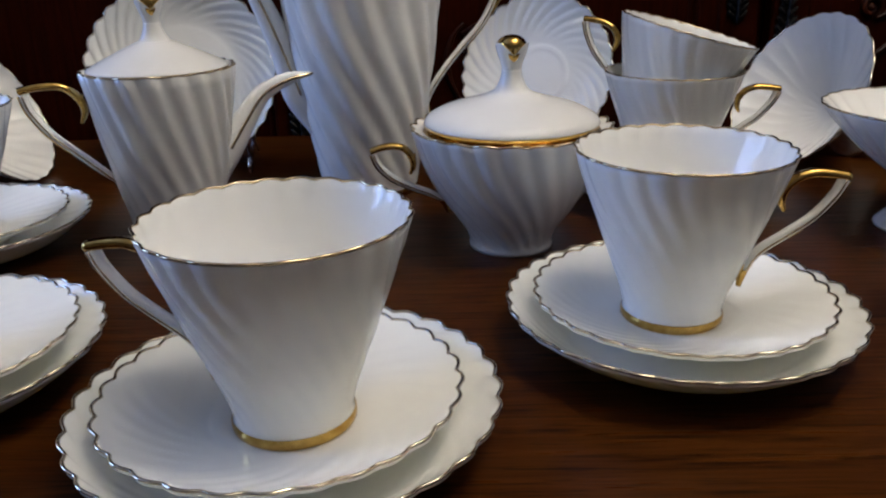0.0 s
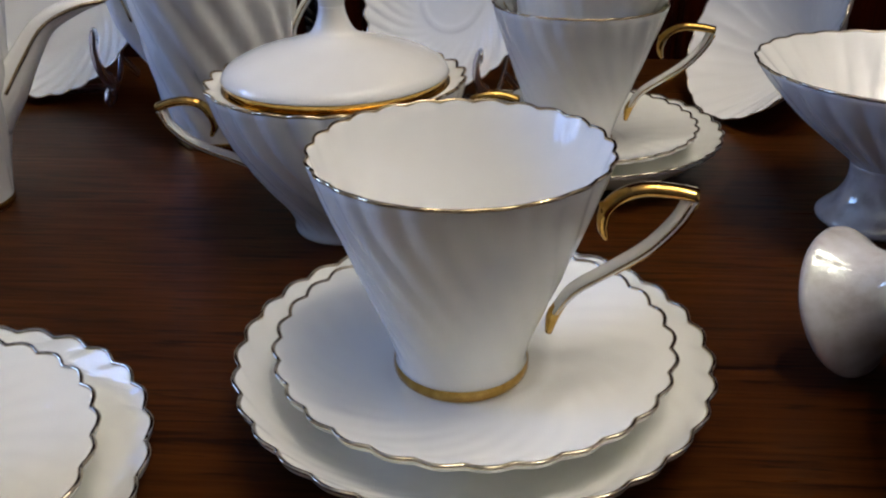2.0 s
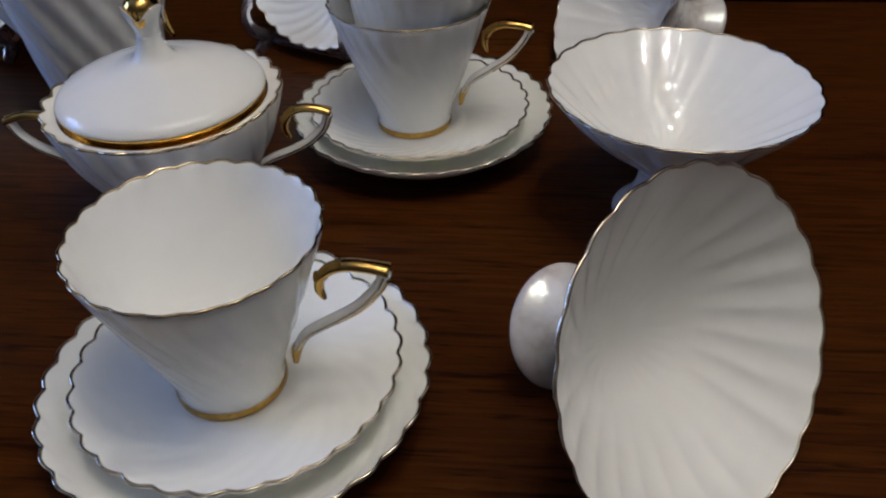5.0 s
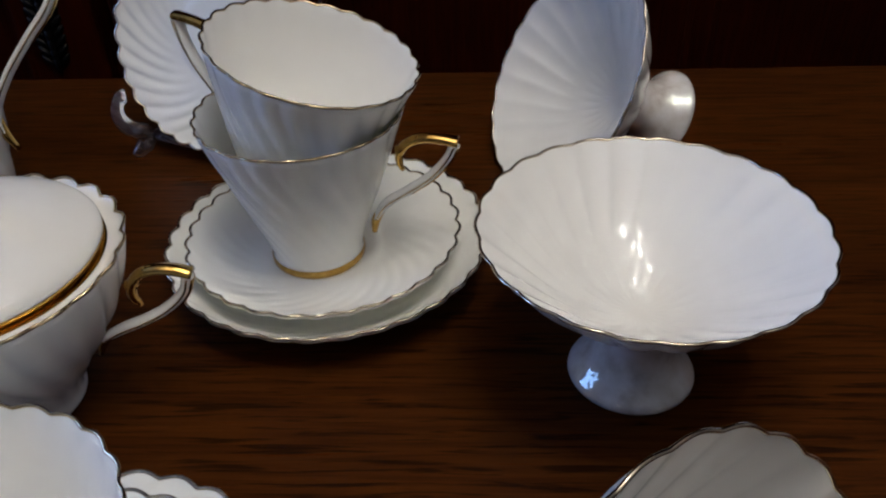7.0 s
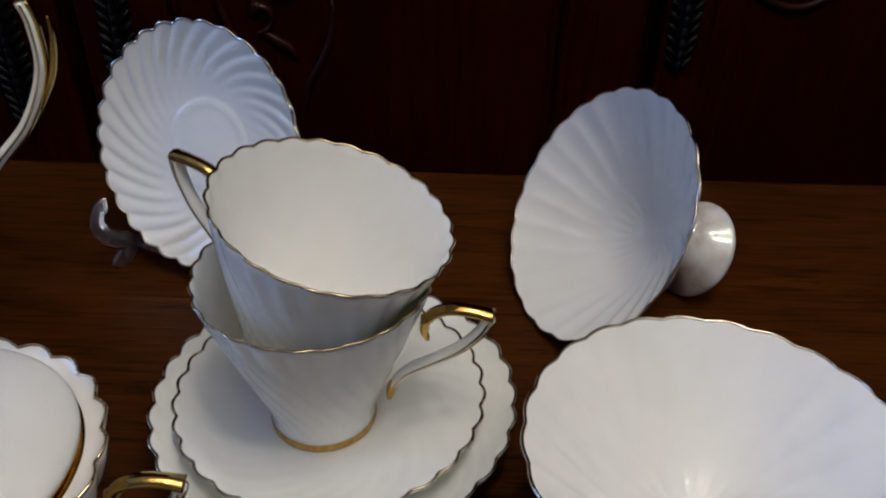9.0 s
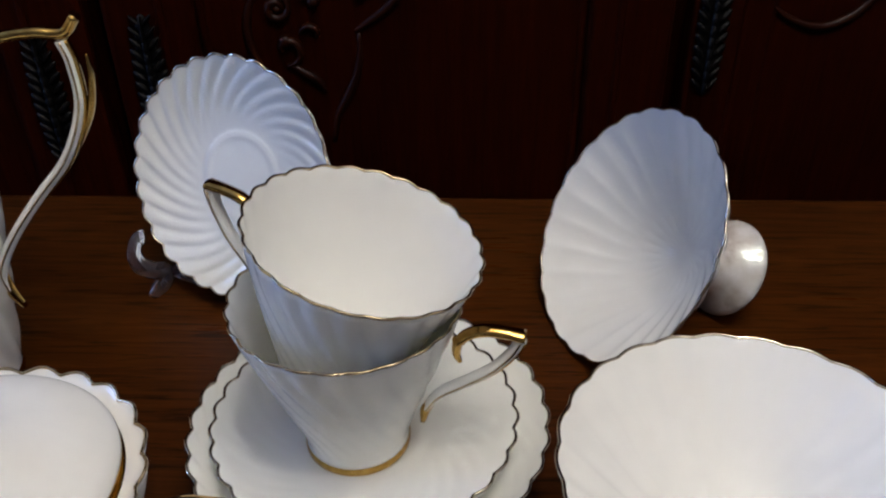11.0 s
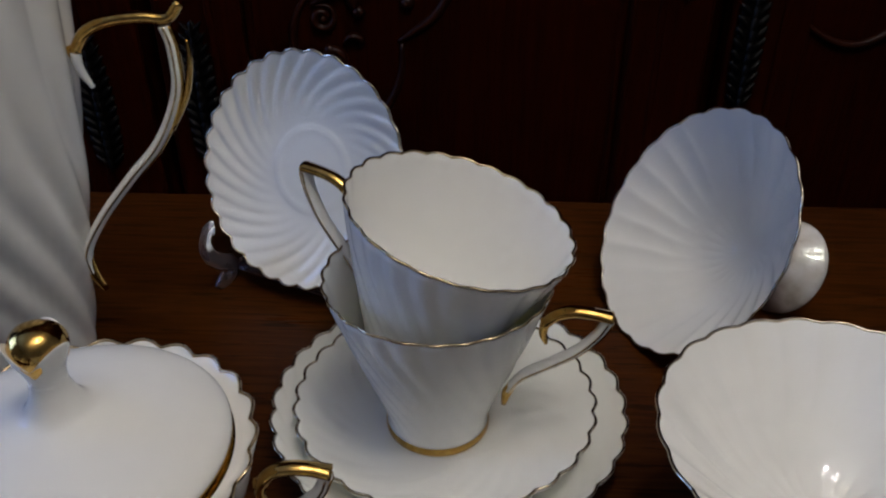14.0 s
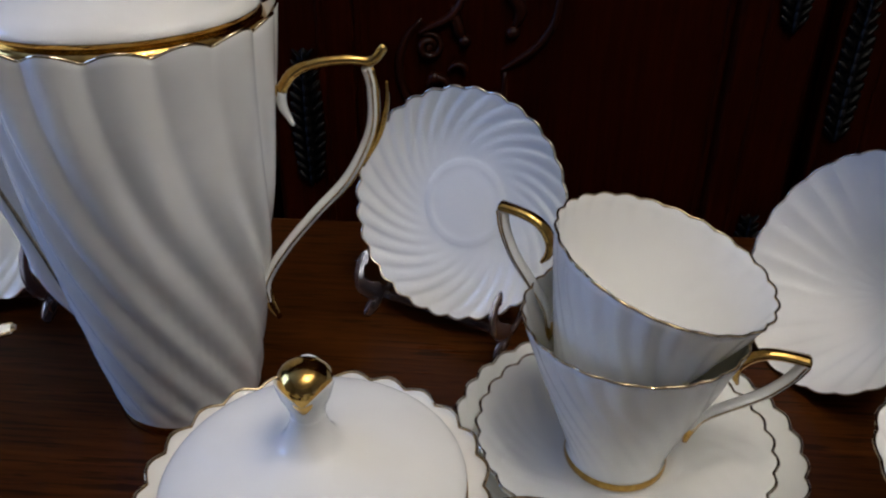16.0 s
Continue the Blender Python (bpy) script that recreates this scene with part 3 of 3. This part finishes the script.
def easel():
    """Clear moulded plastic plate stand: two scrolled side pieces and a cross bar; the plate faces -y."""
    ob = new("plate_stand")
    for s in (-1, 1):
        x = s * 0.045
        line = [(x, -0.0250, 0.043), (x, -0.0300, 0.0430), (x, -0.0335, 0.036), (x, -0.0310, 0.027), (x, -0.0240, 0.0190), (x, -0.0140, 0.0125), (x, -0.0140, 0.0050), (x, -0.0220, 0.0032), (x, -0.0265, 0.0080)]
        mesh_object("front_scroll", *strap([(*p, 0.0015, 0.0054) for p in line], (1, 0, 0), sides=8), PLASTIC, ob)
        back = [(x, -0.021, 0.0165), (x, -0.008, 0.0090), (x, 0.004, 0.012), (x, 0.016, 0.030), (x, 0.026, 0.056), (x, 0.030, 0.075)]
        mesh_object("back_rest", *strap([(*p, 0.0015, 0.0036) for p in back], (1, 0, 0), sides=8), PLASTIC, ob)
        leg = [(x, 0.012, 0.022), (x, 0.026, 0.012), (x, 0.040, 0.0030)]
        mesh_object("rear_leg", *strap([(*p, 0.0015, 0.0034) for p in leg], (1, 0, 0), sides=8), PLASTIC, ob)
    mesh_object("cross_bar", *strap([(-0.045, -0.008, 0.0068, 0.003, 0.003), (0, -0.008, 0.0068, 0.003, 0.003), (0.045, -0.008, 0.0068, 0.003, 0.003)], (0, 1, 0), sides=8), PLASTIC, ob)
    return ob


# ---- the room ----
FLOOR, CEILING = -0.75, 1.70
X0, X1, Y0, Y1 = -2.0, 2.4, -2.2, 1.50


def structure(name, bm, mat, label):
    return tagged(part(name, bm, mat, None), label, name.split("_")[0], kind="structure")


structure("floor", box(X0 - 0.1, X1 + 0.1, Y0 - 0.1, Y1 + 0.1, FLOOR - 0.1, FLOOR), CARPET, "dark brown carpeted floor of the dim room")
structure("ceiling", box(X0 - 0.1, X1 + 0.1, Y0 - 0.1, Y1 + 0.1, CEILING, CEILING + 0.1), CEILING_PAINT, "plain painted ceiling over the table")
structure("wall_north", box(X0 - 0.1, X1 + 0.1, Y1, Y1 + 0.1, FLOOR, CEILING), PLASTER, "plain plastered wall behind the cabinet")
structure("wall_south", box(X0 - 0.1, X1 + 0.1, Y0 - 0.1, Y0, FLOOR, CEILING), PLASTER, "plain plastered wall facing the cabinet")
structure("wall_east", box(X1, X1 + 0.1, Y0, Y1, FLOOR, CEILING), PLASTER, "plain plastered side wall of the room")
west = box(X0 - 0.1, X0, Y0, 0.42, FLOOR, CEILING)
box(X0 - 0.1, X0, 1.34, Y1, FLOOR, CEILING, bm=west)
box(X0 - 0.1, X0, 0.42, 1.34, FLOOR, 0.20, bm=west)
box(X0 - 0.1, X0, 0.42, 1.34, 1.36, CEILING, bm=west)
structure("wall_west", west, PLASTER, "plain plastered wall with a window opening")

# ---- table ----
table = new("table")
tagged(table, "dark stained oak table with a varnished veneered top", "table")
table.matrix_world = pose(0.2, 0.836, 0, 0, 0, -7.0)
part("tabletop", box(-1.3, 1.2, -1.15, 0, -0.035, 0, 0.004), TABLE_WOOD, table)
part("apron", box(-1.2, 1.1, -1.07, -0.08, -0.12, -0.0352), TABLE_WOOD, table)
for lx, ly in ((-1.2, -1.06), (1.1, -1.06), (-1.2, -0.09), (1.1, -0.09)):
    part("leg", box(lx - 0.035, lx + 0.035, ly - 0.035, ly + 0.035, FLOOR, -0.1, 0.004), TABLE_WOOD, table)

# ---- cabinet with carved doors ----
CF = 1.088


def spiral(cx, cz, r0, r1, a0, turns, thick, steps=22):
    out = []
    for i in range(steps + 1):
        k = i / steps
        a, r = radians(a0) + turns * 2 * math.pi * k, r0 + (r1 - r0) * k
        out.append((cx + r * math.cos(a), 0.0, cz + r * math.sin(a), thick * (1.1 - 0.5 * k), thick * (1.0 - 0.4 * k)))
    return out


STILE = 0.083


def cabinet_door(parent, x0, x1, z0, z1):
    """Framed door with a sunk panel between stiles and rails, each with a bead along its inner edge."""
    door = part("door", box(x0 + STILE - 0.012, x1 - STILE + 0.012, CF + 0.004, CF + 0.02, z0 + STILE * 0.8, z1 - STILE), CABINET_WOOD, parent, "dark stained framed door with carving")
    for a, b_, c, d, nm in ((x0, x0 + STILE, z0, z1, "stile"), (x1 - STILE, x1, z0, z1, "stile"), (x0 + STILE, x1 - STILE, z0, z0 + STILE, "rail"), (x0 + STILE, x1 - STILE, z1 - STILE, z1, "rail")):
        part(nm, box(a, b_, CF - 0.014, CF + 0.012, c, d, 0.005), CABINET_WOOD, door)
    for bx in (x0 + STILE - 0.030, x1 - STILE + 0.030, x0 + STILE + 0.004, x1 - STILE - 0.004):
        y = CF - 0.0142 if abs(bx - (x0 + x1) / 2) > (x1 - x0) / 2 - STILE else CF + 0.0035
        part("bead", box(bx - 0.004, bx + 0.004, y - 0.003, y + 0.003, z0 + 0.02, z1 - 0.02, 0.0025), CABINET_WOOD, door)
    return door


def carve(name, door, points, width, proud):
    """A rounded carved band on the panel, thin at both ends. points: x, z."""
    n = len(points) - 1
    line = [(x, CF + 0.002, z, proud * min(1.0, 0.45 + 1.6 * min(i, n - i) / n), width * min(1.0, 0.45 + 1.6 * min(i, n - i) / n)) for i, (x, z) in enumerate(points)]
    return mesh_object(name, *strap(line, (0, 1, 0), sides=8, steps=3), HIGHLIT_WOOD, door)


def boss(door, x, z, r):
    bm = bmesh.new()
    bmesh.ops.create_icosphere(bm, subdivisions=2, radius=1.0, matrix=Matrix.Translation((x, CF + 0.001, z)) @ Matrix.Diagonal((r, r * 0.9, r, 1)))
    part("carved_boss", bm, HIGHLIT_WOOD, door, smooth=True)


def left_carving(door):
    """Scrolls, bosses and a broken bowed moulding low on the panel."""
    for points, width, proud in ((spiral(0.165, 0.061, 0.0135, 0.003, 115, -1.5, 1), 0.0040, 0.0060), (spiral(0.171, 0.020, 0.0165, 0.004, -95, 0.85, 1), 0.0042, 0.0065),
                                 (spiral(0.195, 0.034, 0.0105, 0.006, 175, -0.55, 1), 0.0034, 0.0060)):
        carve("scroll_carving", door, [(x, z) for x, y, z, a, b in points[::2]], width, proud)
    carve("scroll_carving", door, [(0.155, 0.074), (0.166, 0.080), (0.180, 0.086), (0.192, 0.097), (0.197, 0.112), (0.190, 0.128)], 0.0046, 0.0065)
    carve("leaf_carving", door, [(0.188, 0.100), (0.191, 0.086), (0.195, 0.074), (0.200, 0.066)], 0.0055, 0.0060)
    carve("leaf_carving", door, [(0.232, 0.125), (0.246, 0.110), (0.254, 0.094), (0.248, 0.078)], 0.0065, 0.0065)
    carve("leaf_carving", door, [(0.175, 0.004), (0.186, -0.004), (0.198, -0.012), (0.204, -0.024)], 0.0045, 0.0055)
    for x, z, r in ((0.200, 0.066, 0.0062), (0.170, 0.029, 0.0066), (0.247, 0.074, 0.0070), (0.165, 0.060, 0.0040)):
        boss(door, x, z, r)
    carve("moulding", door, [(0.158, 0.088), (0.144, 0.072), (0.136, 0.050), (0.136, 0.028), (0.143, 0.006), (0.156, -0.016)], 0.0042, 0.0040)
    carve("moulding", door, [(0.238, 0.036), (0.252, 0.045), (0.268, 0.056), (0.282, 0.072), (0.290, 0.094), (0.292, 0.130)], 0.0046, 0.0045)
    carve("moulding", door, [(0.241, 0.034), (0.241, 0.012), (0.236, -0.010), (0.225, -0.032), (0.214, -0.052), (0.209, -0.080)], 0.0042, 0.0045)


def right_carving(door):
    """A bowed moulding under a scroll."""
    carve("moulding", door, [(0.652, 0.046), (0.668, 0.034), (0.690, 0.024), (0.712, 0.021), (0.734, 0.028), (0.754, 0.045), (0.766, 0.070), (0.770, 0.100)], 0.0046, 0.0045)
    carve("scroll_carving", door, [(x, z) for x, y, z, a, b in spiral(0.715, 0.090, 0.0180, 0.004, -60, 1.3, 1)[::2]], 0.0046, 0.0065)
    carve("scroll_carving", door, [(0.724, 0.074), (0.742, 0.084), (0.752, 0.102), (0.748, 0.124)], 0.0044, 0.0060)
    boss(door, 0.715, 0.090, 0.0060)


def iron_plate(parent, x, z0, z1):
    """Long cast-iron plate: a bar narrow at both ends under overlapping leaf tips."""
    h = z1 - z0
    bm = bmesh.new()
    bmesh.ops.create_icosphere(bm, subdivisions=3, radius=1.0, matrix=Matrix.Diagonal((0.0125, 0.0035, h * 0.53, 1)))
    bar = part("iron_plate", bm, IRON, parent, "blackened cast iron leaf plate", smooth=True)
    bar.location = (x, CF - 0.0145, (z0 + z1) / 2)
    n, shared = 13, None
    for i in range(n):
        k = (i + 0.5) / n
        z, w = h * (k - 0.5), 0.35 + 0.65 * math.sin(math.pi * min(1, 0.12 + k * 0.9)) ** 0.7
        for s in (-1, 0, 1):
            if shared is None:
                bm = bmesh.new()
                bmesh.ops.create_icosphere(bm, subdivisions=2, radius=1.0)
                leaf = part("leaf", bm, IRON, bar, smooth=True)
                shared = leaf.data
            else:
                leaf = new("leaf", shared)
                leaf.parent = bar
            leaf.location = (s * 0.0105 * w, -0.003 - 0.003 * (s == 0), z + 0.003 * abs(s))
            leaf.rotation_euler[1] = s * 0.75
            leaf.scale = (0.0036 * w, 0.0042, 0.0085)
    return bar


cabinet = new("cabinet")
tagged(cabinet, "dark mahogany cabinet with carved doors and black ironwork", "cabinet")
part("carcass", box(-1.30, 1.75, CF + 0.035, CF + 0.40, FLOOR, 1.25, 0.004), CABINET_WOOD, cabinet)
part("plinth", box(-1.30, 1.75, CF - 0.005, CF + 0.0345, FLOOR, -0.37, 0.004), CABINET_WOOD, cabinet)
part("cornice", box(-1.33, 1.78, CF - 0.03, CF + 0.0345, 1.16, 1.25, 0.008), CABINET_WOOD, cabinet)
for i, x in enumerate((-1.115, -0.557, 0.0, 0.560, 1.118)):
    door = cabinet_door(cabinet, x + 0.008, x + 0.549, -0.36, 1.15)
    if i == 2:
        left_carving(door)
    if i == 3:
        right_carving(door)
for x, low, high in ((-0.056, -0.080, 0.052), (0.043, -0.076, 0.062), (0.517, 0.080, 0.200), (0.587, -0.036, 0.116), (0.516, -0.260, -0.128)):
    iron_plate(cabinet, x, low, high)

# ---- ceiling lamp: unseen, body and dish made up round the inferred bulbs ----
fixture = new("unseen_ceiling_lamp")
tagged(fixture, "unseen hanging lamp, its brass body made up, with five bulbs", "lamp")
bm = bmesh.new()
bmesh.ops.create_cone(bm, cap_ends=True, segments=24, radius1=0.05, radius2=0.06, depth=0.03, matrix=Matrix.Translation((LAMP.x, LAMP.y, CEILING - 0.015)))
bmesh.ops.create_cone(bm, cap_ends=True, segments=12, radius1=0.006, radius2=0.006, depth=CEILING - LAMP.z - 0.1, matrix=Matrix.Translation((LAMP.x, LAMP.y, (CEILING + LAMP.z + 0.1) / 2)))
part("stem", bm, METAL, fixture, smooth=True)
turned("shade", [(r, LAMP.z + z, 0, 0, 0) for r, z in ((0.055, -0.005), (0.075, 0.012), (0.080, 0.030), (0.078, 0.030), (0.072, 0.014), (0.0, 0.0))], 6, METAL, fixture, "made-up brass dish under the added spot", per=6).location = (LAMP.x, LAMP.y, 0)
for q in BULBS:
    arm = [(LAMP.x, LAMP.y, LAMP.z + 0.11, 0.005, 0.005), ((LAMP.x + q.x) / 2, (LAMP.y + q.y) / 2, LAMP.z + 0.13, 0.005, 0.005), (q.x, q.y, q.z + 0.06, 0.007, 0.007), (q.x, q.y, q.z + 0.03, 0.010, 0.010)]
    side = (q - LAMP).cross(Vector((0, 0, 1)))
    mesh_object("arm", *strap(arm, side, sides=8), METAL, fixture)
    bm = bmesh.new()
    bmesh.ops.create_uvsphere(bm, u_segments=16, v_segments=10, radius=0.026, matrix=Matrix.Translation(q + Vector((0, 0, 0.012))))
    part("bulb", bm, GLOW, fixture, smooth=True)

# ---- the tea set on the table ----
plate = dish("side_plate", 0.0828, 0.0226, 0.046, 0.0056, 0.042, 32, False, 0.0008)
saucer = dish("saucer", 0.0698, 0.0202, 0.0262, 0.0078, 0.030, 30, True, 0.0006)
shown = dish("saucer", 0.0698, 0.0202, 0.0245, 0.0078, 0.030, 30, True, 0.0014)
shown_plate = dish("side_plate", 0.0815, 0.0226, 0.040, 0.0056, 0.036, 32, False, 0.0024)
LIFT = 0.0058     # the plate's floor, on which the saucer stands
CUPZ = LIFT + 0.0081
cup_1 = cup()
tagged(cup_1, "white fluted bone china cup with a gold handle, on a saucer", "cup", "teacups")
tagged(saucer, "white fluted saucer with a gold scalloped edge, on a plate", "saucer", "saucers")
tagged(plate, "white fluted side plate with a gold scalloped edge, on the table", "plate", "side plates")
# plate centre, saucer centre, cup centre, direction of the handle
trios = [((-0.0252, 0.2935), (-0.0274, 0.2938), (-0.0232, 0.2881), 165),
         ((0.1586, 0.3540), (0.1592, 0.3559), (0.1546, 0.3545), -10),
         ((0.2433, 0.5837), (0.2414, 0.5825), (0.2376, 0.5787), -14),
         ((-0.1980, 0.3603), (-0.1970, 0.3634), (-0.1985, 0.3610), 170),
         ((-0.2574, 0.5543), (-0.2575, 0.5530), (-0.2585, 0.5530), 165)]
for i, (pc, sc, cc, az) in enumerate(trios):
    spots = ((plate, (*pc, 0), 17 * i), (saucer, (*sc, LIFT), 23 * i), (cup_1, (*cc, CUPZ), az))
    for ob, at, turn in spots:
        m = pose(*at, 0, 0, turn)
        if i == 0:
            ob.matrix_world = m
        else:
            copy_thing(ob, m)
# the upper cup leans inside the lower one
n = place((0.2475, 0.5801, 0.1243), -15.5, 74.4, 0.0826, 149.8)
tagged(copy_thing(cup_1, n), "white fluted cup with a gold handle, tilted inside another cup")

sugar = sugar_bowl()
sugar.matrix_world = pose(0.1049, 0.5044, 0, 0, 0, -2.6)
tagged(sugar, "white fluted two-handled sugar bowl with a gold-knobbed lid", "sugar bowl")
pot = coffee_pot()
pot.matrix_world = pose(0.0189, 0.6528, 0, 0, 0, 2.8) @ Matrix.Diagonal((1, 1, 1.02, 1))
tagged(pot, "tall white spirally fluted coffee pot with a gilded handle", "coffee pot")
tea = teapot()
tea.matrix_world = pose(-0.1120, 0.5440, 0, 0, 0, 13)
tagged(tea, "small white fluted teapot with a gold-knobbed lid", "teapot")

# footed bowls: one upright, two lying on rim and foot
upright = footed_bowl()
upright.matrix_world = pose(0.3790, 0.4863, 0)
tagged(upright, "white fluted bowl on a pearly foot, standing upright", "bowl", "footed bowls")
LAY = math.degrees(math.atan2(BOWL_R + 0.0008 - BOWL_FOOT, BOWL_H - 0.0022))
for (x, y), az, spin, size in (((0.3817, 0.6643), -167.8, 4, 1.0), ((0.3426, 0.3090), -54.6, 40, 1.012), ((-0.2960, 0.7400), -6, 21, 1.0)):
    m = place((x, y, (BOWL_R + 0.0012) * size * math.cos(radians(LAY))), az, LAY, BOWL_H * size, spin) @ Matrix.Scale(size, 4)
    tagged(copy_thing(upright, m), "white fluted footed bowl lying on its side", "bowl", "footed bowls")

# saucers shown upright on clear stands
stand = easel()
tagged(stand, "clear moulded plastic plate stand with curled feet", "plate stand", "plate stands")
stand_spots = []
for ob, (x, y, z), az, el, size, big, label, kind, group in (
        (shown, (0.1685, 0.7209, 0.0774), -121.9, 19.0, 0.98, 1.0, "white fluted saucer with a gold edge, upright on a clear stand", "saucer", "saucers"),
        (shown_plate, (-0.1394, 0.7558, 0.0840), -89.8, 19.1, 1.0, 1.22, "white fluted plate with a gold edge, upright on a clear stand", "plate", "side plates")):
    ob.matrix_world = place((x, y, z), az, el, ob["rim_z"] * size, 40) @ Matrix.Scale(size, 4)
    tagged(ob, label, kind, group)
    a = radians(az)
    stand_spots.append(pose(x + 0.004 * math.cos(a), y + 0.004 * math.sin(a), 0, 0, 0, az + 90) @ Matrix.Scale(big, 4))
stand.matrix_world = stand_spots[0]
copy_thing(stand, stand_spots[1])
